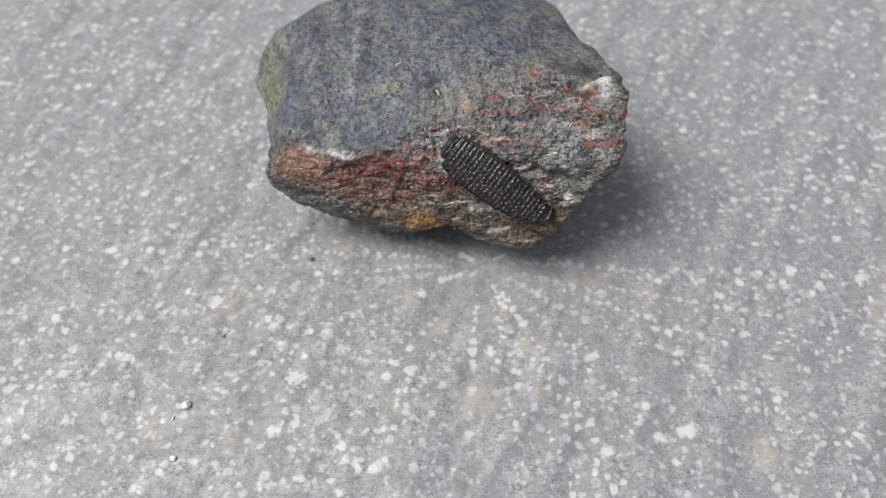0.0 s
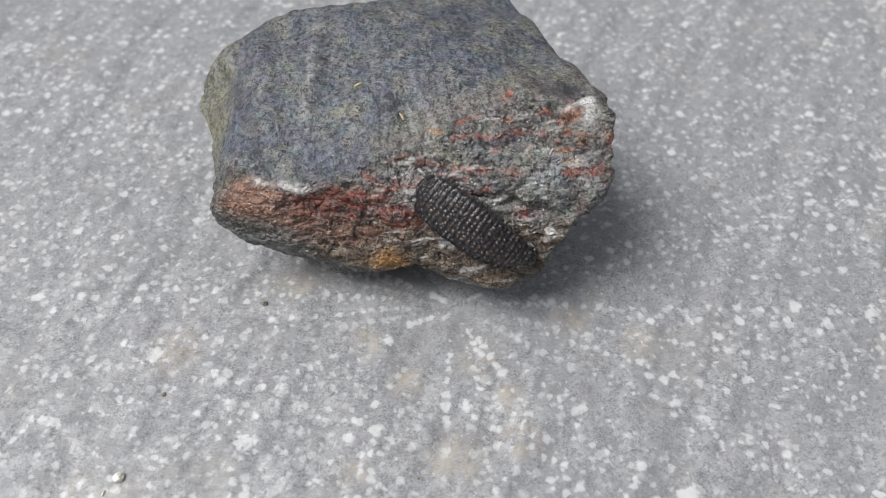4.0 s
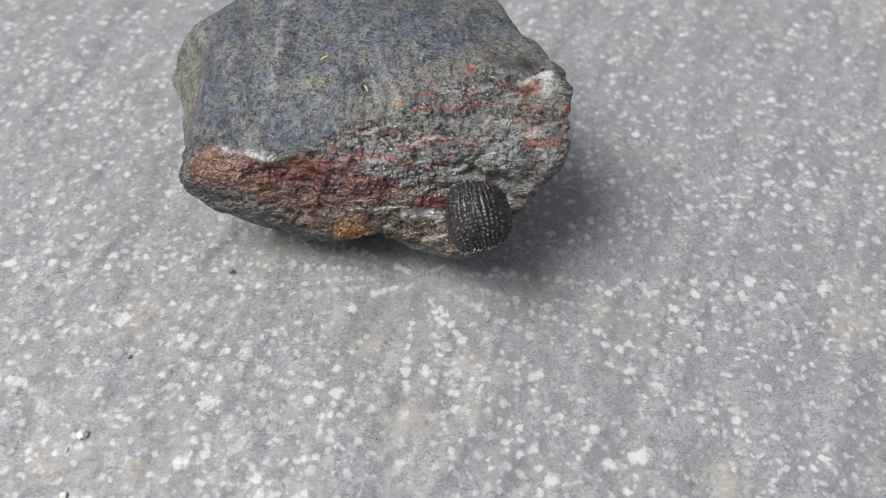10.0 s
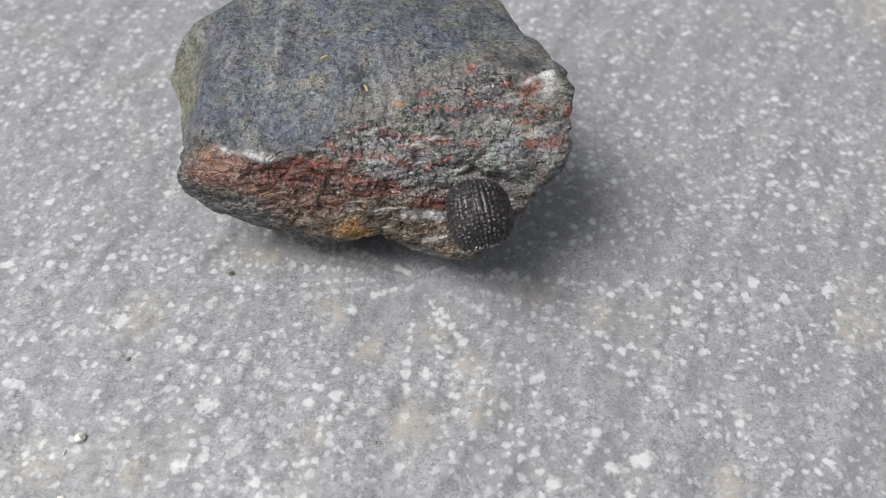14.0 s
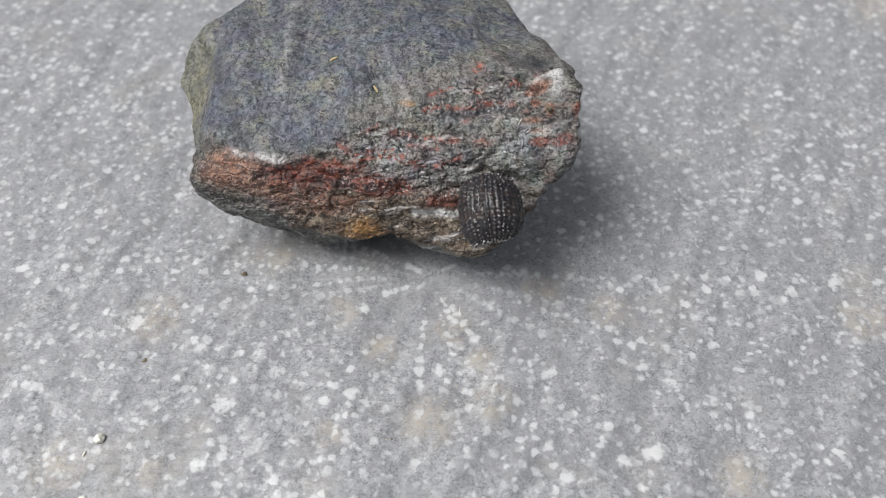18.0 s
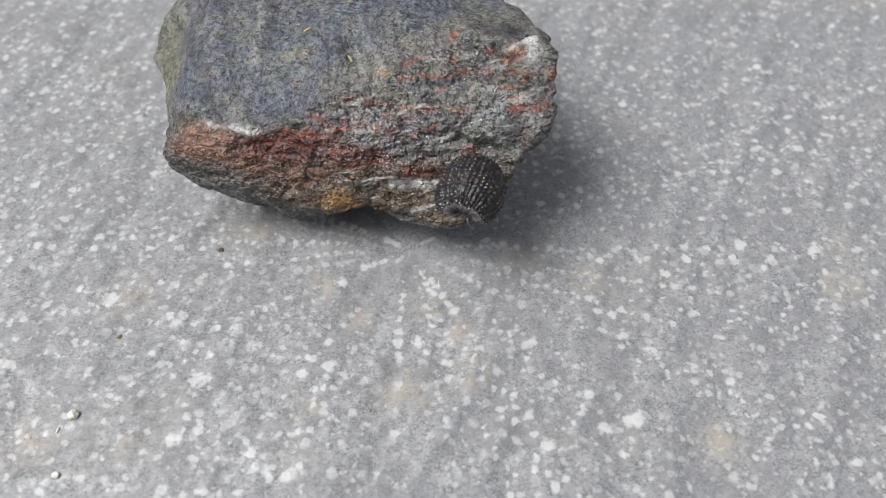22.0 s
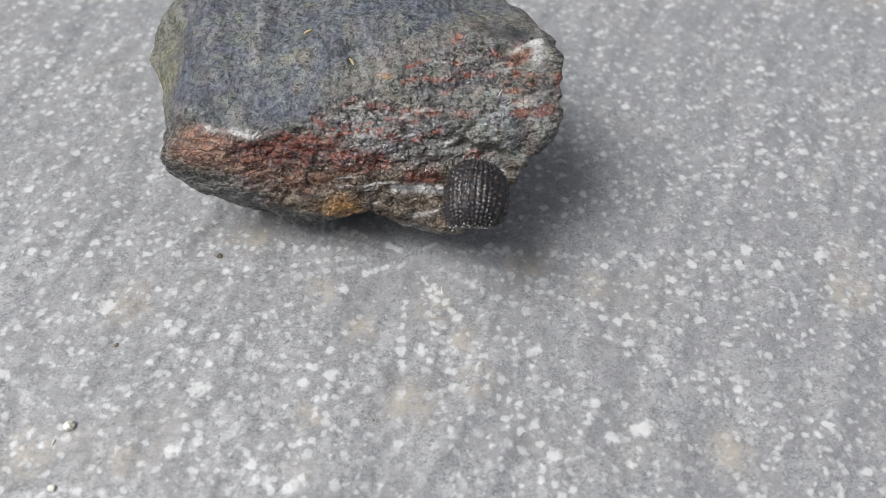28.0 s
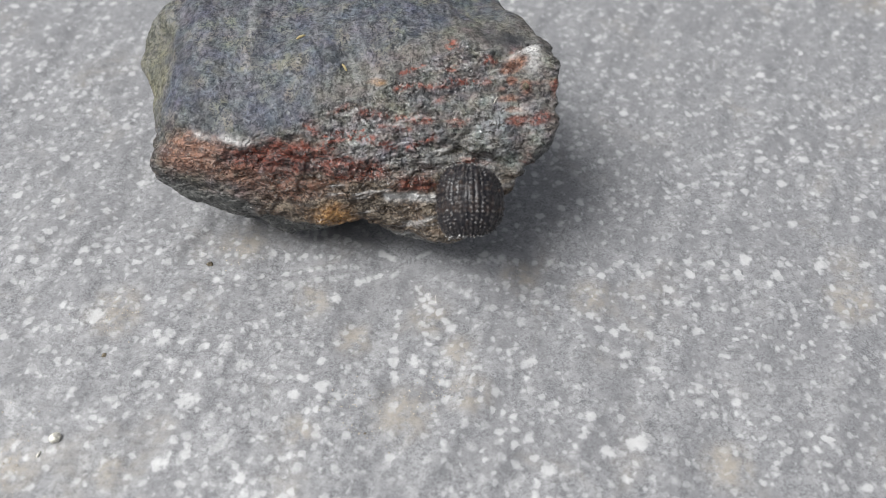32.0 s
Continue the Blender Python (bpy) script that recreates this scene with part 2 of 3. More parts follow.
    base = m.mix(m.math("MULTIPLY", pink, m.ramp(m.noise(0.7 * MM, 4, 0.7), 0.32, 0.55, 0.35, 0.95)), base, m.mix(sharp, (0.09, 0.042, 0.028), (0.29, 0.15, 0.10)))
    base = m.mix(m.math("MULTIPLY", ochre, m.ramp(m.noise(0.6 * MM, 3), 0.3, 0.6, 0.35, 1)), base, m.mix(sharp, (0.17, 0.08, 0.025), (0.42, 0.235, 0.085)))
    base = m.mix(m.math("MULTIPLY", streak, m.ramp(m.noise(0.45 * MM, 4, 0.7), 0.42, 0.56, 0.0, 0.95)), base, m.mix(sharp, (0.085, 0.019, 0.012), (0.255, 0.068, 0.042)))
    base = m.mix(lichen, base, m.mix(sharp, (0.06, 0.06, 0.036), (0.185, 0.176, 0.115)))
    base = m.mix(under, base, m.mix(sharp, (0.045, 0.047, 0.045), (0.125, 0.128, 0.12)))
    base = m.mix(m.math("MULTIPLY", pale, m.ramp(fine, 0.3, 0.52, 0.4, 1)), base, (0.58, 0.575, 0.56))
    base = m.mix(dark, base, (0.025, 0.026, 0.03))
    # pitted fine relief with a damp sheen on the broken face
    pits = m.cells(0.55 * MM, m.vec("ADD", m.co, m.vec("MULTIPLY", m.noise_colour(0.9 * MM), (0.5 * MM, 0.5 * MM, 0.5 * MM)))).outputs["Distance"]
    n = m.bump(pits, m.ramp(top, 0.0, 1.0, 0.9, 0.5), 0.18 * MM)
    n = m.bump(fine, m.ramp(top, 0.0, 1.0, 1.0, 0.55), 0.25 * MM, n)
    n = m.bump(m.noise(1.1 * MM, 2, 0.55, co=m.stretch(0.6, 1.0, 1.3, 0, 14, 0), warp=0.8), m.ramp(top, 0.0, 1.0, 1.0, 0.5), 0.55 * MM, n)
    m.put(m.b.inputs["Coat Weight"], m.math("MULTIPLY", m.ramp(wet, 0.3, 1.0, 0.0, 0.85), m.ramp(m.noise(2.5 * MM, 3), 0.35, 0.6, 0.3, 1.0)))
    m.put(m.b.inputs["Coat Roughness"], 0.1)
    m.put(m.b.inputs["Coat Normal"], n)
    return m.done(base, m.math("MULTIPLY", m.ramp(wet, 0.0, 1.0, 0.52, 0.25), m.ramp(m.noise(0.9 * MM, 2), 0.35, 0.65, 0.6, 1.5)), n)


def plain(name, a, b, size, rough=0.6, relief=0.1):
    m = Mat(name, rough)
    return m.done(m.mix(m.ramp(m.noise(size, 4), 0.3, 0.7), a, b), None, m.bump(m.noise(size * 0.6, 3), 0.5, relief * MM))


def shell_material():
    m = Mat("dark_cuticle", 0.3, spec=0.42)
    tip, lit_edge, glint, _ = m.attr("shell")
    base = m.mix(m.ramp(m.noise(0.5 * MM, 4), 0.3, 0.7), (0.005, 0.005, 0.007), (0.017, 0.015, 0.017))
    base = m.mix(m.ramp(m.noise(1.5 * MM, 3, 0.6), 0.5, 0.68, 0.0, 0.7), base, (0.038, 0.024, 0.018))
    base = m.mix(m.math("MULTIPLY", tip, 0.34), base, m.mix(m.ramp(m.noise(0.9 * MM), 0.35, 0.65), (0.12, 0.085, 0.065), (0.26, 0.235, 0.21)))
    base = m.mix(m.math("MULTIPLY", lit_edge, 0.6), base, (0.26, 0.25, 0.235))
    base = m.mix(m.math("MULTIPLY", glint, 0.75), base, (0.5, 0.5, 0.49))
    return m.done(base, m.ramp(m.noise(0.4 * MM, 3), 0.3, 0.7, 0.22, 0.4), m.bump(m.noise(0.35 * MM, 2, 0.5), 0.5, 0.06 * MM))


SLAB, STONE, SHELL = slab_material(), stone_material(), shell_material()
LIMB = plain("dark_limb", (0.02, 0.018, 0.018), (0.07, 0.06, 0.055), 0.2 * MM, 0.4, 0.02)
STRAW = plain("dry_straw", (0.34, 0.27, 0.12), (0.48, 0.40, 0.22), 0.3 * MM, 0.6, 0.03)
FIBRE = plain("pale_fibre", (0.42, 0.40, 0.35), (0.62, 0.6, 0.55), 0.3 * MM, 0.6, 0.02)
GRIT = plain("pale_grit", (0.52, 0.5, 0.42), (0.80, 0.78, 0.7), 0.4 * MM, 0.7, 0.1)
CRUMB = plain("dark_crumb", (0.06, 0.05, 0.035), (0.22, 0.18, 0.12), 0.3 * MM, 0.8, 0.1)
SOIL = plain("sandy_dirt", (0.30, 0.26, 0.19), (0.52, 0.47, 0.37), 0.4 * MM, 0.9, 0.1)


# ---- ground ----
def spaced(lo, hi, stepsize, far):
    mid = np.arange(lo, hi + stepsize / 2, stepsize)
    grow, d, a = [], stepsize, 0.0
    while a < far:
        d *= 1.35
        a += d
        grow.append(a)
    grow = np.array(grow)
    return np.concatenate([lo - grow[::-1], mid, hi + grow])


# the largest white chips and the sandy stains in the slab: x, y and radius in millimetres
CHIPS = (
    (-15.7, -12.5, 0.7), (-17.5, -10.9, 0.8), (-24.1, -10.0, 0.8), (-22.1, -9.9, 0.5), (-24.9, -9.1, 0.6), (-31.5, -7.0, 1.1), (-20.5, -16.5, 0.9), (-21.7, -22.7, 0.8), (-19.6, -21.6, 0.7), (-14.3, -24.1, 0.7), (-7.7, -14.8, 0.8), (-5.9, -15.7, 0.5), (-10.0, -13.9, 0.5), (-8.8, -17.6, 0.5), (-7.2, -4.6, 0.8), (1.4, -11.8, 0.7), (-0.5, -13.5, 0.6), (2.2, -13.1, 0.5), (9.0, 1.7, 0.7), (21.5, -1.3, 0.6), (28.6, -2.7, 0.6), (20.7, -7.8, 0.6), (22.1, -8.2, 0.6), (13.1, -11.7, 0.7), (11.7, -10.1, 0.5), (30.9, -7.7, 0.7), (23.2, -10.8, 0.6), (22.8, -20.3, 1.1), (19.8, -21.1, 0.8), (18.6, -17.4, 0.7), (14.1, -23.1, 0.8), (37.9, 1.3, 0.8), (46.2, 0.9, 0.9),
)
STAINS = (
    (67.4, 51.7, 6.0), (-29.7, -6.5, 3.3), (-17.7, 2.6, 3.0), (-9.3, -4.7, 2.2), (-4.8, -9.4, 2.1), (0.4, -17.5, 3.2), (7.0, -15.5, 2.4), (6.0, -10.7, 2.1), (-9.3, -19.4, 1.8), (-35.2, -23.1, 3.2), (-26.0, -23.7, 1.8), (2.9, -6.7, 2.5), (12.6, -1.2, 2.2), (20.3, -4.0, 2.6), (48.4, -3.9, 3.2), (31.1, -22.3, 2.7),
)


def build_ground():
    xs, ys = spaced(-0.072, 0.072, 0.0004, 60), spaced(-0.036, 0.085, 0.0004, 60)
    X, Y = np.meshgrid(xs, ys)
    p = np.stack([X.ravel(), Y.ravel(), np.zeros(X.size)], 1)
    near = np.exp(-((p[:, 0] / 0.15) ** 2 + (p[:, 1] / 0.15) ** 2))
    q = p / MM
    # shallow trowelled ripples and grit
    lean = q @ np.array([[0.88, 0.47, 0], [-0.47, 0.88, 0], [0, 0, 1]])
    rip = layers(lean * np.array([1.5, 0.45, 1]), 6, 3, 4) + 0.5 * np.abs(layers(lean * np.array([1.4, 0.4, 1]), 9, 2, 3))
    p[:, 2] = near * (0.8 * rip + 0.13 * layers(q, 1.6, 3, 8)) * MM
    # worn hollows in the slab
    for cx, cy, rx, ry, deep in ((-36.5, -23.5, 3.2, 4.5, 0.3), (-30.5, -25.5, 2.2, 3.0, 0.2), (-22.0, -1.5, 3.5, 2.0, 0.35), (3.0, -14.0, 5.0, 3.0, 0.35), (16.0, 1.0, 6.0, 3.5, 0.4), (27.0, -18.0, 7.0, 4.0, 0.5), (-14.0, -18.0, 6.0, 3.0, 0.35)):
        p[:, 2] -= 0.5 * deep * MM * np.exp(-((q[:, 0] - cx) / rx) ** 2 - ((q[:, 1] - cy) / ry) ** 2)
    chips, stains = np.zeros(len(q)), np.zeros(len(q))
    for cx, cy, r in CHIPS:
        chips = np.maximum(chips, 1 - np.hypot(q[:, 0] - cx, q[:, 1] - cy) / (2 * r))
    for cx, cy, r in STAINS:
        stains = np.maximum(stains, step(1.3, 0.2, np.hypot(q[:, 0] - cx, q[:, 1] - cy) / r))
    nx, ny = len(xs), len(ys)
    i = np.arange(nx * ny).reshape(ny, nx)
    f = np.stack([i[:-1, :-1], i[:-1, 1:], i[1:, 1:], i[1:, :-1]], -1).reshape(-1, 4)
    ob = part("ground", p, f, SLAB)
    paint(ob, "marks", np.stack([np.clip(chips, 0, 1), stains, chips * 0, chips * 0 + 1], 1))
    return tagged(ob, "grey concrete slab with scattered white speckles", "ground", kind="structure")


ground = build_ground()


# ---- the stone ----
# faces of the stone: compass angle, slope angle, distance from its core in millimetres
FACES = (
    (19, 100, 9.5),
    (14, -42, 7.1),
    (265, 29, 11.0),
    (261, -30, 13.5),
    (133, 99, 14.8),
    (302, 76, 15.0),
    (246, 71, 9.1),
    (261, 104, 11.3),
    (296, 61, 19.5),
    (30, -98, 16.8),
    (2, -28, 18.0),
    (42, 96, 18.6),
    (34, 36, 20.3),
    (135, 3, 23.5),
    (107, 20, 20.1),
    (142, 18, 25.3),
    (194, -39, 17.5),
    (210, 43, 19.5),
    (183, -49, 17.8),
    (249, -130, 13.8),
    (200, 42, 18.0),
    (238, 73, 9.8),
    (62, 73, 11.9),
    (255, 62, 9.1),
    (0, -90, 9.4),
)
CORE = np.array([-4.0, 14.0, 9.5])
ang = np.radians(np.array(FACES)[:, :2])
NORMALS = np.stack([np.cos(ang[:, 0]) * np.cos(ang[:, 1]), np.sin(ang[:, 0]) * np.cos(ang[:, 1]), np.sin(ang[:, 1])], 1)
REACH = np.array(FACES)[:, 2]
SHARP = 2.5


def solid(p):
    """Below zero inside the stone; p in millimetres."""
    v = SHARP * ((p - CORE) @ NORMALS.T - REACH)
    top = v.max(1)
    return (top + np.log(np.exp(v - top[:, None]).sum(1))) / SHARP


def build_stone():
    bm = bmesh.new()
    bmesh.ops.create_icosphere(bm, subdivisions=8, radius=1)
    me = bpy.data.meshes.new("stone")
    bm.to_mesh(me)
    bm.free()
    d = np.empty(len(me.vertices) * 3)
    me.vertices.foreach_get("co", d)
    d = d.reshape(-1, 3)
    lo, hi = np.zeros(len(d)), np.full(len(d), 45.0)
    for _ in range(16):
        r = (lo + hi) / 2
        out = solid(CORE + d * r[:, None]) > 0
        hi = np.where(out, r, hi)
        lo = np.where(out, lo, r)
    p = CORE + d * ((lo + hi) / 2)[:, None]
    # relief
    v = SHARP * ((p - CORE) @ NORMALS.T - REACH)
    w = np.exp(v - v.max(1)[:, None])
    nrm = (w / w.sum(1)[:, None]) @ NORMALS
    nrm /= np.linalg.norm(nrm, axis=1)[:, None]
    x, y, z = p.T
    # how far up the sloping front a place lies
    rise = 0.81 * y + 0.59 * z
    warp = 0.45 * layers(p, 3.0, 4, 31)
    q = rise + warp
    xx = x + 0.5 * layers(p, 2.5, 4, 33)
    brow = np.interp(x, [-30, -22.7, -17.8, -13.2, -9.2, -2.9, 2.8, 5.4, 9.8, 13.5, 17], [14.5, 13.7, 12.3, 12.9, 15.0, 17.0, 20.3, 22.1, 21.6, 22.6, 22.6])
    top = step(-0.9, 0.9, q - brow + 0.9 * layers(p, 1.2, 4, 35))
    front = 1 - top
    bed = p @ np.array([[0.97, 0.0, -0.24], [0, 1, 0], [0.24, 0, 0.97]])
    strata = layers(bed * np.array([0.22, 0.7, 1.5]), 2.2, 4, 12)
    ledge = 1 - np.abs(layers(bed * np.array([0.25, 0.7, 1.4]), 3.0, 3, 14)) * 2.4
    lumps = layers(p, 1.3, 4, 5, 0.6)
    worn = 0.35 - np.abs(layers(p, 1.1, 3, 74, 0.6))
    grooves = layers(p @ np.array([[0.97, -0.24, 0], [0.24, 0.97, 0], [0, 0, 1]]) * np.array([1.3, 0.25, 1]), 3.2, 3, 73)
    chipped = np.abs(layers(p * np.array([0.8, 1.0, 1.2]), 4.5, 2, 15)) * 2
    disp = 0.30 * layers(p, 9, 3, 2) + 0.1 - (0.25 + 0.75 * front) * 0.75 * np.maximum(0, 0.5 - chipped)
    low = step(0.5, -0.5, q - np.interp(x, [-24, -22, -18, -16, -13.5, -12], [8.4, 7.9, 6.7, 6.0, 3.5, 0.0]))
    rugged = (1 - 0.7 * low) * (1 - 0.5 * step(-4, -2, x) * step(7, 5.5, q)) * (0.25 + 0.75 * step(-22, -17, x)) * (1 - 0.55 * step(11.5, 14, x))
    disp += rugged * front * (0.32 * strata + 0.18 * ledge * step(15, 10, rise) + 0.44 * lumps + 0.34 * worn) + top * (0.22 * layers(p, 2.2, 4, 6) + 0.5 * layers(p, 6, 2, 7) + 0.3 * grooves) + (0.06 + 0.15 * front) * layers(p, 0.65, 3, 9, 0.6)

    def bulge(cx, cy, cz, r, h):
        return h * np.exp(-((x - cx) ** 2 + (y - cy) ** 2 + (z - cz) ** 2) / r ** 2)

    def groove(x0, q0, x1, q1, wide, deep):
        """A crack along the face, from one place to another."""
        dx, dq = x1 - x0, q1 - q0
        s = np.clip(((xx - x0) * dx + (q - q0) * dq) / (dx * dx + dq * dq), 0, 1)
        return deep * np.exp(-((xx - x0 - s * dx) ** 2 + (q - q0 - s * dq) ** 2) / wide ** 2) * (np.linalg.norm(p - CORE, axis=1) > 0)

    facing = nrm[:, 2] > -0.5
    disp += bulge(-29, 19.0, 11.0, 2.0, 0.5) + bulge(-24.5, 4.5, 10.2, 2.2, 0.8) + bulge(-8.5, 0.2, 6.6, 2.2, 0.7) + bulge(-12.6, 2.6, 3.2, 2.4, 1.3) - bulge(-2.6, -0.2, 6.2, 1.9, 0.5) + bulge(3.6, -0.8, 6.0, 2.4, 0.7) + bulge(8.6, 0.2, 7.6, 2.2, 1.2)
    disp += bulge(14.2, 4.2, 13.6, 2.6, 0.8) + bulge(13.4, 11.2, 20.8, 1.9, 0.9) + bulge(12.0, 17.5, 18.2, 2.6, 1.1) - bulge(9.5, 13.6, 20.2, 2.4, 0.6) + bulge(-21, 4.2, 11.5, 2.5, 0.35) - bulge(-13.5, 3.6, 12.0, 2.8, 0.8)
    disp -= facing * ((0.6 + layers(p, 2, 2, 71)) * (groove(0.5, 16.6, 4.6, 17.0, 0.6, 0.6) + groove(4.6, 17.3, 9, 17.6, 0.5, 0.55)) + groove(5.5, 10.8, 11.5, 10.6, 0.9, 0.8) + groove(-2, 7.0, 4, 6.4, 0.4, 0.35))
    wander = 0.5 + 1.2 * layers(p, 3, 3, 72)
    disp -= facing * top * wander * (groove(-15.0, 31, -14.7, 20.5, 1.1, 0.35) + groove(-11.0, 31, -12.4, 22, 1.3, 0.25) + groove(8, 24.5, 13, 25.0, 0.8, 0.3))
    disp += facing * top * wander * (groove(-16.6, 31, -16.2, 19.8, 0.8, 0.2) + groove(-10, 21.5, -5.5, 20.5, 1.2, 0.35))
    disp -= 0.7 * step(-21.5, -26, x) + 0.3 * step(6, 2, rise)
    p = p + nrm * disp[:, None]
    # the left and right flanks, traced from the far end of the stone to its foot
    px, py, pz = p.T
    left = np.interp(py, [3.3, 5, 9, 14, 17, 20.4, 21.5, 22.6, 24.4, 26.5], [-0.7, -0.6, -0.4, -0.1, -0.3, 0.0, -0.9, -1.5, -1.3, 0.0])
    right = np.interp(py, [2.2, 2.5, 3.1, 3.9, 5.2, 6.1, 9, 10.5, 12.6, 14.1, 14.5, 15.2, 17.6, 20.6, 22, 26, 29], [0, -0.85, -0.5, 0.2, 0.0, -0.7, -1.0, -0.6, -0.2, 0.5, 0.3, -0.8, -1.5, -1.15, -0.6, 0.2, 0.5])
    outer = step(8, 13, px) * step(19, 16, py) + step(3, 9, px) * step(16, 19, py)
    p[:, 0] += left * step(-18, -24.5, px) * step(5, 8.5, pz) + right * outer * step(4, 9, pz)
    # the right side is undercut
    p[:, 0] -= 4.5 * step(10.5, 3, p[:, 2]) * step(2, 8, p[:, 0]) * step(2.0, 6.0, p[:, 1])
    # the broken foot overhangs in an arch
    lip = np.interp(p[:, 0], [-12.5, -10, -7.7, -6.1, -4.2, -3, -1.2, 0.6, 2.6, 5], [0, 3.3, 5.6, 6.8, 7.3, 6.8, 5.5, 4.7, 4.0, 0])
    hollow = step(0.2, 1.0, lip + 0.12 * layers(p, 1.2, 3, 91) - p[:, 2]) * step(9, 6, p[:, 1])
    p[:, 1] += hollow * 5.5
    p[:, 2] = np.maximum(p[:, 2], 0.02)
    me.vertices.foreach_set("co", (p * MM).ravel())
    me.polygons.foreach_set("use_smooth", [True] * len(me.polygons))
    me.materials.append(STONE)
    ob = new("stone", me)

    def patch(cx, cq, rx, rq, soft=0.6):
        """A blotch on the face, by place across and up it."""
        dd = np.hypot((xx - cx) / rx, (q - cq) / rq) + 0.3 * layers(p, 1.2, 4, 40)
        return step(1.0 + soft * 0.4, 1.0 - soft, dd) * facing

    def line(x0, q0, x1, q1, wide):
        return groove(x0, q0, x1, q1, wide, 1.0) * facing

    rough = layers(p, 2.0, 4, 21)
    streaks = layers(bed * np.array([0.26, 0.5, 1.5]), 1.6, 3, 23)
    # plain grey on faces turned down or right and on the low left foot
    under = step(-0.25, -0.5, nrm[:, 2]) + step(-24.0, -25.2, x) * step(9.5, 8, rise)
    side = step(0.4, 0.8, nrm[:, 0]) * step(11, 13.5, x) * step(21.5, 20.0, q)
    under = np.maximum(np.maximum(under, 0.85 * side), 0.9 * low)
    red = 1.3 * patch(-12.4, 10.6, 6.6, 1.9) + patch(-10.0, 10.6, 1.2, 1.6) + patch(-5.6, 9.4, 3.2, 1.2) + patch(-4.5, 9.5, 4.5, 1.0) * 0.9 + 0.45 * patch(-12, 7.6, 6, 1.4) + patch(1.2, 8.2, 2.6, 0.9) + 0.5 * front * step(0.15, 0.45, streaks) * step(-11, -8, x) * step(9, 11, q)
    pink = patch(-21.0, 11.2, 3.3, 2.5) + 0.7 * patch(-17, 9.0, 3.0, 1.2)
    ochre = patch(-7.0, 4.9, 2.4, 1.6, 0.9) + 0.5 * patch(-4, 6.3, 3.5, 0.6) * step(0, 0.4, rough) + 0.6 * patch(-2.6, 18.2, 1.2, 0.5)
    bands = line(-8.7, 11.6, -5.3, 12.6, 0.3) + line(-5.3, 12.6, -2.9, 12.3, 0.3) + line(-2.9, 12.3, -0.8, 11.5, 0.35) + line(-8.0, 12.6, -4.0, 13.2, 0.22) + line(0.5, 11.6, 3.0, 12.6, 0.25)
    bands += line(-4.2, 15.2, -1.8, 14.7, 0.32) + line(-0.7, 14.4, 2.8, 14.2, 0.3) + 0.5 * line(-7.1, 14.7, -5.4, 15.8, 0.3) + 0.7 * line(-9.6, 13.6, -8.9, 13.1, 0.4) + line(-2.5, 13.6, 0.5, 13.4, 0.22)
    bands += line(-0.8, 17.6, 4.4, 17.6, 0.3) + line(4.4, 18.0, 8.4, 18.3, 0.3) + line(-0.5, 19.0, 2.0, 20.2, 0.25)
    streak = bands * step(-0.7, -0.1, rough) * step(-0.55, -0.15, layers(p, 0.9, 3, 77)) * 1.25 + patch(4.7, 22.1, 0.7, 0.65) + patch(4.8, 19.5, 0.8, 0.4) * 0.8 + patch(8.4, 20.3, 0.9, 0.6)
    salmon = patch(11.3, 20.0, 1.6, 0.9) + patch(9.9, 19.2, 0.9, 0.5) + patch(12.7, 17.4, 0.6, 0.8) + patch(11.1, 18.3, 0.7, 0.5) + patch(10.6, 16.4, 1.7, 0.4) + patch(11.0, 15.3, 1.1, 0.35) + 0.6 * patch(11.0, 14.0, 0.6, 0.6)
    pink = pink + 1.2 * salmon * step(-0.6, 0.0, rough)
    streak += 0.8 * patch(6.3, 10.1, 1.1, 0.7) + 0.35 * salmon * step(-0.2, 0.3, rough) + front * step(0.28, 0.42, streaks) * step(-9, -6, x) * step(9.5, 11, q) * 0.7
    pale = (0.8 * patch(12.4, 21.0, 1.6, 0.7, 0.9) + patch(13.3, 19.6, 1.0, 1.8, 0.9) * 0.6 + 0.45 * patch(10.8, 20.6, 1.3, 0.4)) * step(-0.7, 0.1, rough) * (1 - 0.8 * np.clip(salmon, 0, 1)) + line(-20.5, 12.7, -14.3, 11.7, 0.45) * 0.75 * step(-0.3, 0.3, rough) + line(-1.6, 7.0, 3.5, 6.8, 0.38) * 1.1
    pale += step(-0.3, 0.4, rough) * (0.25 * line(-16.4, 31, -16.2, 19.5, 0.4) + 0.1 * line(-9.5, 31, -9.0, 22, 0.5) + 0.12 * line(-23.0, 26, -20, 20.5, 0.4)) + 0.9 * patch(9.5, 11.2, 0.6, 0.4) + 0.6 * patch(9.2, 8.5, 0.6, 0.5)
    vein = layers(p @ np.array([[0.94, -0.34, 0], [0.34, 0.94, 0], [0, 0, 1]]) * np.array([1.5, 0.22, 1]), 4.5, 3, 50)
    pale += 0.09 * top * step(0.18, 0.5, vein)
    # bright glints along the beds, painted into the pale tone
    bed_glints = layers(bed * np.array([0.18, 0.5, 2.0]), 1.1, 3, 25)
    pale += 0.12 * front * step(0.22, 0.4, bed_glints) * step(9.0, 6.5, q) + 0.35 * front * step(0.25, 0.45, bed_glints) * step(-10, -6, x)
    worn_edge = top * step(5.5, 1.0, q - brow) * step(-12, -6, x) * (0.5 + 0.5 * step(-0.3, 0.4, rough))
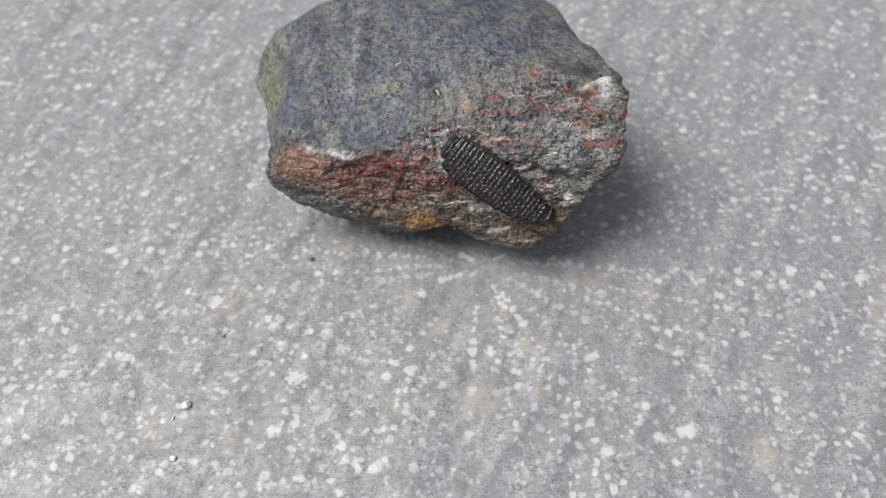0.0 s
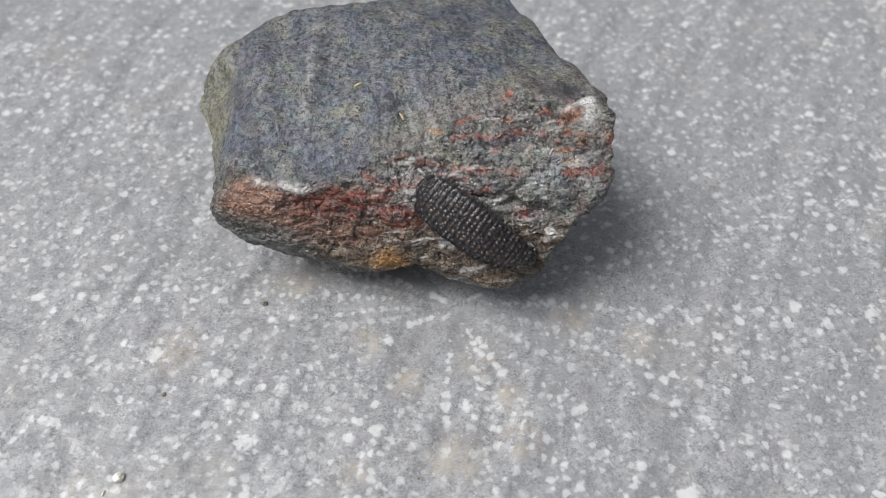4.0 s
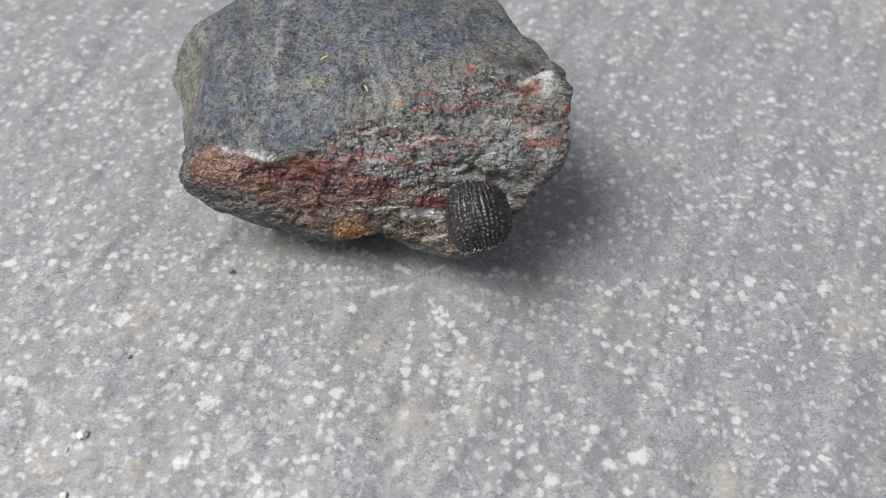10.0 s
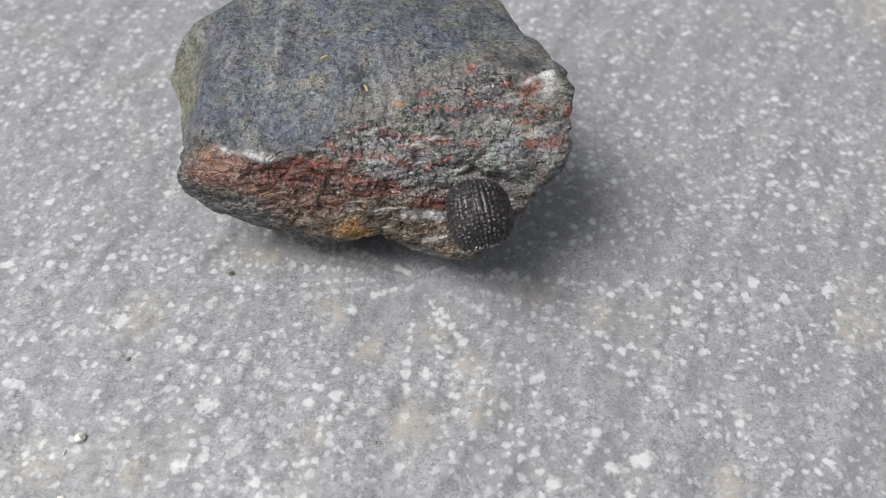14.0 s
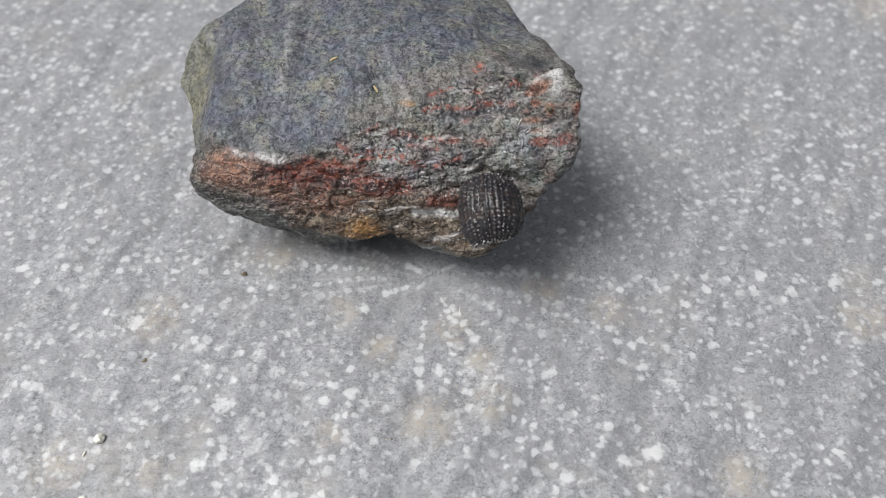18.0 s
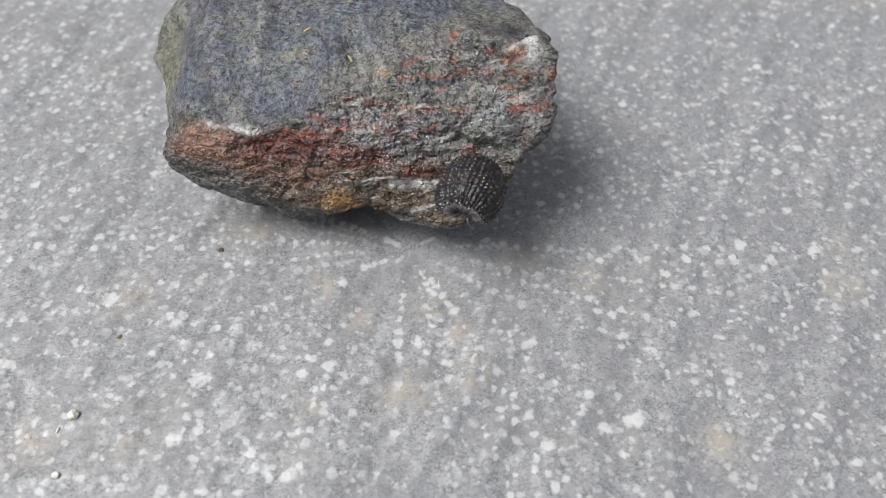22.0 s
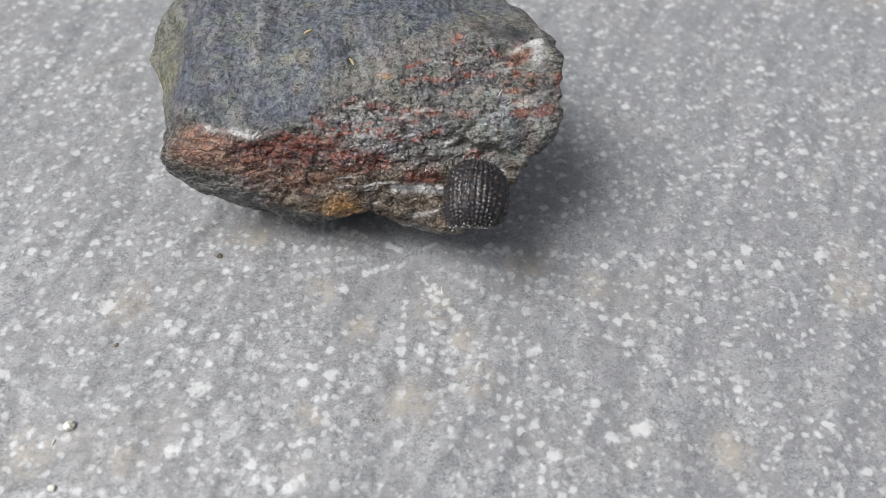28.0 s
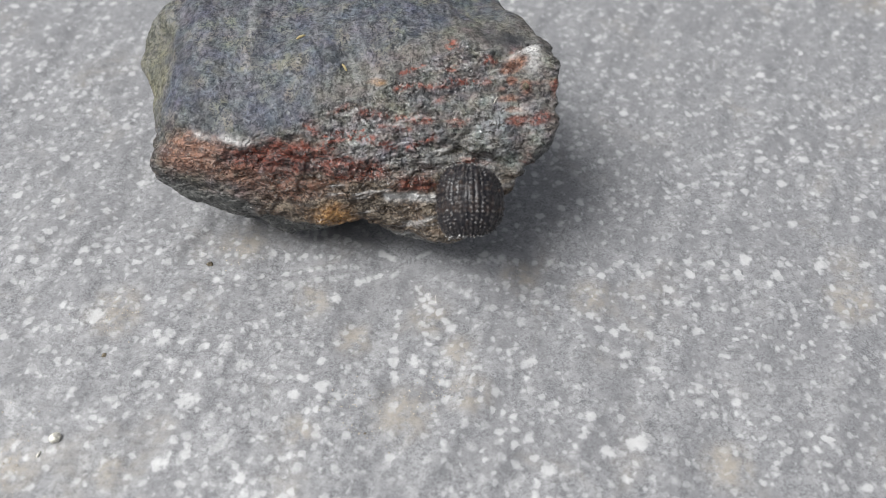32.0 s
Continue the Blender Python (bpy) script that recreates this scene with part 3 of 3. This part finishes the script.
    # light grey zones; the blotch at (-3, 12.2) paints in bluish-white glints
    grey_glints = worn_edge + front * np.clip(patch(9.5, 13.5, 5.0, 3.8) + patch(-3, 12.2, 5.5, 2.6) * 0.9 + patch(3.5, 17, 4.5, 2.0) * 0.6, 0, 1) * step(-0.6, 0.3, rough)
    lichen = step(-24.0, -27.5, x + 2.0 * rough) * 0.6 * step(12.5, 15.5, rise) + 0.5 * top * step(0.08, 0.4, layers(p, 4.5, 4, 60)) * step(23, 19, rise) + 0.2 * patch(6.5, 12, 1.5, 1.5)
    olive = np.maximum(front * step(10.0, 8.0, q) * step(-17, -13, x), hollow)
    # shade painted into carved cracks, dent and bed recesses, plus dark slate veins
    dark = 0.55 * top * patch(9.8, 22.9, 2.6, 0.9) + 0.15 * front * step(-0.25, -0.6, strata) + 0.7 * line(0.5, 16.6, 4.6, 17.0, 0.35) + 0.6 * line(4.6, 17.3, 9, 17.6, 0.35) + 0.3 * patch(-10, 9.6, 3.5, 0.6) + top * (0.45 * line(-15.2, 31, -15.0, 21, 0.8) * step(-0.5, 0.2, rough) + 0.35 * step(0.1, 0.5, -vein))
    wet = np.clip(front * (0.35 + 0.65 * step(-11, -7, x) * step(10.5, 7, x) * step(7.5, 9.5, q)) + 0.1, 0, 1)
    zero = np.zeros(len(p))
    paint(ob, "minerals_glints", np.clip(np.stack([top, red * front, ochre, pale], 1), 0, 1))
    paint(ob, "minerals_b_shade", np.clip(np.stack([streak, lichen, dark, wet], 1), 0, 1))
    paint(ob, "minerals_c_glints", np.clip(np.stack([pink * front, olive, grey_glints, under + zero], 1), 0, 1))
    return tagged(ob, "broken grey slate stone with rusty red bands", "stone")


stone = build_stone()

# ---- the rolling woodlouse ----
SEGS = 13
SHELL_R, SHELL_HALF, HINGE = 3.38, 3.42, 2.16
CLOSED = 360.0 / SEGS
PITCH = 2 * HINGE * math.tan(radians(CLOSED / 2))
# size of each plate along the body, head first
PLATE_R = (0.72, 0.94, 0.98, 1.0, 1.0, 1.0, 1.0, 1.0, 0.98, 0.95, 0.91, 0.86, 0.74)
PLATE_HALF = (0.48, 0.90, 1.0, 1.04, 1.05, 1.05, 1.04, 1.0, 0.92, 0.83, 0.72, 0.60, 0.38)


FOLD = 0.50


def plate(i, lo=-1.0, hi=1.0, core=0.12, nu=170, nv=35):
    """One arched back plate, or a stretch of it across the body, with its rows of pale tubercles, in millimetres."""
    R, half = SHELL_R * PLATE_R[i], SHELL_HALF * PLATE_HALF[i]
    U, V = np.meshgrid(np.linspace(lo, hi, nu), np.linspace(-1, 1, nv), indexing="ij")
    lat = U * radians(80)
    span = radians(CLOSED / 2) * (1.30 if 0 < i < SEGS - 1 else 1.6)
    phi = -V * span
    # the hind edge overlaps, the fore edge dives under the plate before it
    lift = np.where(V > 0, 0.02 * V ** 2, -0.07 * V ** 2)
    lift = lift - 0.15 * step(0.84, 1.0, V) - 0.08
    tip, glint = np.zeros_like(U), np.zeros_like(U)
    rng = np.random.default_rng(i + 5)
    for row, count, size, wide, long in ((-0.52, 23, 0.11, 0.12, 0.15), (0.0, 23, 0.13, 0.125, 0.16), (0.52, 23, 0.13, 0.125, 0.16)):
        lift = lift + 0.06 * np.exp(-((V - row - 0.03 * np.sin(U * 23 + 2 * i)) / 0.15) ** 2)
        for k in range(count):
            cu = -0.94 + 1.88 * k / (count - 1) + rng.normal(0, 0.017)
            cv = row + rng.normal(0, 0.09)
            side = abs(cu) > 0.78
            big = size * rng.uniform(0.3, 1.5) * (1.5 if side else 1.0)
            shade = rng.uniform(0.1, 0.9) * (1.5 if side else 1.0)
            if rng.random() < 0.14 and not side:
                continue
            du = (U - cu) * radians(80) * half / (wide * (1.25 if side else 1.0))
            dv = (V - cv) * span * R / long
            g = np.exp(-(du ** 2 + dv ** 2))
            lift = lift + big * 0.9 * g
            tip = np.maximum(tip, step(0.15, 0.8, g) * shade)
            # white glints painted onto some side tubercles
            if side and rng.random() < 0.25:
                glint = np.maximum(glint, step(0.2, 0.6, g))
    rho = R * np.cos(lat) ** 0.55 + 0.5 * step(0.82, 1.0, np.abs(U)) + 0.05 * np.cos(lat * 3 + i) + lift
    x = half * np.sin(lat) / math.sin(radians(80)) + np.sin(lat) * (lift * 0.8)
    x = x * (1 - 0.10 * V ** 2 * step(0.7, 1.0, np.abs(U)))
    # the side lobes end in a pale rim, painted as edges catching light
    lit_edge = step(0.97, 0.985, np.abs(U))
    y, z = rho * np.sin(phi), rho * np.cos(phi)
    top = np.stack([x, y, z], -1).reshape(-1, 3)
    inner = top * np.array([0.92, core, core])
    n = nu * nv
    idx = np.arange(n).reshape(nu, nv)
    quad = np.stack([idx[:-1, :-1], idx[1:, :-1], idx[1:, 1:], idx[:-1, 1:]], -1).reshape(-1, 4)
    rim = np.concatenate([idx[:, 0], idx[-1, 1:], idx[-2::-1, -1], idx[0, -2:0:-1]])
    nxt = np.roll(rim, -1)
    wall = np.stack([nxt, rim, rim + n, nxt + n], -1)
    faces = np.concatenate([quad, quad[:, ::-1] + n, wall])
    tone = np.zeros((2 * n, 4))
    tone[:n, 0], tone[:n, 1], tone[:n, 2] = tip.ravel(), lit_edge.ravel(), glint.ravel()
    tone[:, 3] = 1
    return np.concatenate([top, inner]), faces, tone


def fold_line(i, side):
    """The line on which a side lobe folds, in millimetres in its plate's space."""
    a = radians(80) * FOLD
    return side * SHELL_HALF * PLATE_HALF[i] * math.sin(a) / math.sin(radians(80)) * 0.97, SHELL_R * PLATE_R[i] * math.cos(a) ** 0.5 * 0.93


def tube(points, radii, sides=8):
    """A tapered tube through points."""
    points = np.array(points, float)
    verts, faces = [], []
    for k, c in enumerate(points):
        d = points[min(k + 1, len(points) - 1)] - points[max(k - 1, 0)]
        d /= np.linalg.norm(d)
        a = np.cross(d, (0.31, 0.22, 0.92))
        a /= np.linalg.norm(a)
        b = np.cross(d, a)
        for s in range(sides):
            w = 2 * np.pi * s / sides
            verts.append(c + radii[k] * (a * np.cos(w) + b * np.sin(w)))
    for k in range(len(points) - 1):
        for s in range(sides):
            e = (s + 1) % sides
            faces.append((k * sides + s, k * sides + e, (k + 1) * sides + e, (k + 1) * sides + s))
    faces.append(tuple(range(sides - 1, -1, -1)))
    faces.append(tuple((len(points) - 1) * sides + s for s in range(sides)))
    return np.array(verts), faces


def build_woodlouse():
    body = tagged(new("woodlouse"), "dark pill woodlouse with pale tubercles, clinging to the stone", "woodlouse")
    plates, lobes, feelers = [], [], []
    for i in range(SEGS):
        whole = i in (0, SEGS - 1)
        v, f, tone = plate(i) if whole else plate(i, -FOLD, FOLD)
        name = "head" if i == 0 else "tail_plate" if i == SEGS - 1 else "body_segment"
        ob = part(name, v * MM, f, SHELL, body, "blunt dark head shield" if i == 0 else "")
        paint(ob, "shell", tone)
        plates.append(ob)
        for side in () if whole else (-1, 1):
            lv, lf, lt = plate(i, *sorted((side * (FOLD - 0.05), side)), 0.3, 62, 27)
            lobe = part("side_lobe", lv * MM, lf, SHELL, ob)
            paint(lobe, "shell", lt)
            lobes.append((i, side, lobe))
        if 1 <= i <= 7:
            for side in (-1, 1):
                pts = [(side * 0.7, 0.0, 1.7), (side * 1.5, 0.1, 1.45), (side * 2.2, 0.0, 1.0), (side * 2.3, -0.1, 0.55)]
                lv, lf = tube(pts, (0.17, 0.15, 0.10, 0.05))
                part("leg", lv * MM, lf, LIMB, ob)
        if i == 0:
            for side in (-1, 1):
                pts = [(side * 0.6, 0.5, 1.3), (side * 0.9, 0.95, 1.1), (side * 1.1, 1.15, 0.7), (side * 1.1, 1.1, 0.3)]
                lv, lf = tube(pts, (0.13, 0.11, 0.08, 0.04))
                feelers.append(part("antenna", lv * MM, lf, LIMB, ob))
    return body, plates, lobes, feelers


woodlouse, PLATES, LOBES, FEELERS = build_woodlouse()
CURL = (
    (0, 0.03), (1.0, 0.03), (2.0, 0.04), (2.5, 0.05), (3.5, 0.11), (4.5, 0.24), (4.7, 0.32), (4.9, 0.45), (5.0, 0.52), (5.1, 0.6), (5.2, 0.68),
    (5.3, 0.76), (5.4, 0.84), (5.6, 0.94), (5.8, 0.98), (6.0, 1.0), (20.0, 1.0), (21.0, 0.98), (22.0, 0.93), (24.0, 0.92), (26.0, 0.95), (28.0, 1.0), (32.0, 1.0),
)


def plate_poses(curl):
    """Where each plate sits in the animal's space; curl 0: stretched out, 1: a ball."""
    mid, bend = SEGS // 2, CLOSED * curl
    back = pose(0, -PITCH / 2 * MM, HINGE * MM) @ pose(0, 0, 0, bend) @ pose(0, -PITCH / 2 * MM, -HINGE * MM)
    out = [None] * SEGS
    out[mid] = Matrix.Identity(4)
    for i in range(mid + 1, SEGS):
        out[i] = out[i - 1] @ back
    for i in range(mid - 1, -1, -1):
        out[i] = out[i + 1] @ back.inverted()
    return out


# ---- bits lying on the stone and on the slab ----
def lump(size, flat=0.75, seed=0, detail=1):
    """A small angular crumb, in millimetres, its foot at zero."""
    bm = bmesh.new()
    bmesh.ops.create_icosphere(bm, subdivisions=detail + 1, radius=1)
    v = np.array([tuple(w.co) for w in bm.verts])
    f = [tuple(w.index for w in face.verts) for face in bm.faces]
    bm.free()
    v = v * (1 + 0.75 * layers(v + seed * 3.7, 1.2, 2, seed))[:, None] * np.array([1.0, 0.8, flat]) * size
    v[:, 2] -= v[:, 2].min()
    return v, f


bpy.context.view_layer.update()
GRID = bpy.context.evaluated_depsgraph_get()


def height(x, y):
    """The top of what lies at x, y, in millimetres."""
    hit, place, normal, _, _, _ = scene.ray_cast(GRID, (x * MM, y * MM, 0.06), (0, 0, -1))
    return place.z / MM, normal


def on_top(name, v, f, material, x, y, turn, label, category, group="", sink=0.05):
    z, n = height(x, y)
    ob = part(name, v * MM, f, material, smooth=len(f) > 400 or len(f) < 60)
    lean = Vector((0, 0, 1)).rotation_difference(n).to_matrix().to_4x4()
    ob.matrix_world = Matrix.Translation((x * MM, y * MM, (z - sink) * MM)) @ lean @ pose(0, 0, 0, 0, 0, turn)
    return tagged(ob, label, category, group)


def splinter(long, wide, bent=0.1):
    pts = [(-long / 2, 0, wide * 0.6), (-long / 6, bent, wide * 0.75), (long / 6, bent, wide * 0.75), (long / 2, 0, wide * 0.6)]
    return tube(pts, (wide * 0.55, wide, wide * 0.95, wide * 0.5), 7)


on_top("straw_bit", *splinter(1.0, 0.15, 0.06), STRAW, -10.7, 15.3, 32, "short yellow straw bit lying on the slate face", "straw", "straw bits on the stone")
on_top("straw_bit", *splinter(0.95, 0.13, 0.07), STRAW, -6.0, 11.4, -62, "thin pale yellow straw bit lying on the slate face", "straw", "straw bits on the stone")
on_top("plant_fibre", *splinter(1.25, 0.06, 0.12), FIBRE, 8.9, 6.9, 68, "thin whitish plant fibre stuck to the stone", "fibre")
on_top("plant_fibre", *splinter(1.5, 0.04, 0.12), FIBRE, 3.6, -4.3, 82, "thin pale dry hair lying on the concrete", "fibre")
on_top("plant_fibre", *splinter(1.0, 0.03, 0.1), FIBRE, 2.9, -3.6, 74, "short fine pale hair lying on the concrete", "fibre")
on_top("pebble", *lump(0.5, 0.85, 13), GRIT, -31.7, -20.5, 20, "small angular whitish pebble on the concrete", "pebble")
on_top("straw_bit", *splinter(0.6, 0.13, 0.05), FIBRE, -32.9, -22.0, 75, "tiny pale chaff bit beside the white pebble", "straw")
on_top("soil_crumb", *lump(0.33, 0.6, 5, 2), CRUMB, -21.0, -0.4, 10, "small dark soil crumb on the concrete", "crumb", "dark crumbs on the concrete")
on_top("soil_crumb", *lump(0.4, 0.7, 6), CRUMB, 11.8, 7.9, 40, "tiny black crumb in the shade beside the stone", "crumb", "dark crumbs on the concrete")
on_top("soil_crumb", *lump(0.26, 0.5, 7), CRUMB, -29.6, -11.6, 40, "tiny brown soil crumb on the concrete", "crumb", "dark crumbs on the concrete")
on_top("grit_grain", *lump(0.32, 0.7, 9), GRIT, -31.8, -26.5, 0, "small pale grain of grit on the concrete", "grit")

on_top("soil_crumb", *lump(0.14, 0.6, 8), CRUMB, -3.1, -19.6, 15, "minute dark soil speck on the concrete", "crumb", "dark crumbs on the concrete")


def build_dirt():
    """Sand grains strewn in the hollows of the slab."""
    rng = np.random.default_rng(11)
    verts, faces = [], []
    base = [lump(1.0, 0.7, s, 0) for s in range(4)]
    for cx, cy, r, count in ((-36.0, -24.5, 4.5, 60), (-19.0, 1.5, 4.0, 50), (-4.0, -17.5, 4.0, 60), (3.5, -15.5, 3.5, 50), (-29.5, -6.8, 3.0, 40), (-36.0, -20.0, 4.0, 25)):
        for _ in range(count):
            x, y = rng.normal(cx, r * 0.5), rng.normal(cy, r * 0.4)
            v, f = base[rng.integers(4)]
            s, a = rng.uniform(0.03, 0.09), rng.uniform(0, 6.28)
            z = height(x, y)[0]
            if z > 2:
                continue
            w = v * s @ np.array([[math.cos(a), math.sin(a), 0], [-math.sin(a), math.cos(a), 0], [0, 0, 1]]) + np.array([x, y, z - 0.03])
            faces += [tuple(i + len(verts) for i in face) for face in f]
            verts += w.tolist()
    ob = part("sand", np.array(verts) * MM, faces, SOIL)
    return tagged(ob, "scattered sandy grains in the slab's hollows", "sand", kind="stuff")


build_dirt()


# ---- what moves ----
def motions():
    rows = [
        (0, pose(0.00131, 0.00343, 0.01282, 41.2, -48.0, 34.9)),
        (0.5, pose(0.00133, 0.00339, 0.01278, 41.2, -48.0, 34.9)),
        (1, pose(0.00135, 0.00335, 0.01274, 41.5, -47.9, 34.6)),
        (2.5, pose(0.00141, 0.00323, 0.01263, 43.0, -46.9, 32.7)),
        (4.5, pose(0.00195, 0.00171, 0.01281, 37.3, -48.0, 39.4)),
        (4.9, pose(0.00206, 0.00141, 0.01284, 25.0, -45.2, 53.3)),
        (5.3, pose(0.00311, 0.00033, 0.01357, 8.0, -40.1, 76.8)),
        (5.6, pose(0.00327, -0.00037, 0.01321, 1.1, -36.2, 88.8)),
        (6, pose(0.00349, -0.00129, 0.01273, -3.3, -36.1, 96.3)),
        (9, pose(0.00608, -0.00140, 0.01298, -8.7, -31.8, 104.5)),
        (13, pose(0.00619, -0.00131, 0.01316, -9.6, -27.5, 106.1)),
        (17, pose(0.00618, -0.00114, 0.01348, -5.2, -28.1, 98.9)),
        (20, pose(0.00643, -0.00136, 0.01313, 0.8, -14.4, 89.0)),
        (22, pose(0.00665, -0.00165, 0.01212, 13.0, -0.4, 70.5)),
        (24, pose(0.00662, -0.00165, 0.01205, 19.4, -3.1, 58.3)),
        (26, pose(0.00668, -0.00198, 0.01175, 15.3, -11.1, 63.6)),
        (29, pose(0.00663, -0.00174, 0.01250, -1.6, -24.2, 90.7)),
        (32, pose(0.00659, -0.00160, 0.01270, -1.8, -32.4, 91.0)),
    ]
    walk(woodlouse, rows)
    keyed = [(t, plate_poses(c)) for t, c in CURL]
    for i, ob in enumerate(PLATES):
        walk(ob, [(t, poses[i]) for t, poses in keyed])
    # the side lobes hang down on the walking animal and flare on the ball
    for i, side, ob in LOBES:
        x, z = fold_line(i, side)
        walk(ob, [(t, pose(x * MM, 0, z * MM) @ pose(0, 0, 0, 0, side * 70 * (1 - c), 0) @ pose(-x * MM, 0, -z * MM)) for t, c in CURL])

    # one feeler probes out of the half-open ball, then slips back
    rest, turn = Vector((-0.6, 0.5, 1.3)) * MM, Vector((-0.5, 0.6, -1.0)).rotation_difference(Vector((-0.97, 1.86, -0.17)))
    out = Matrix.Translation(Vector((-3.7, 0.1, -1.2)) * MM) @ turn.to_matrix().to_4x4() @ Matrix.Translation(-rest)
    inside = Matrix.Identity(4)
    walk(FEELERS[0], [(0, inside), (20.8, inside), (22.0, out), (25.0, out), (26.4, inside), (32.0, inside)])


motions()
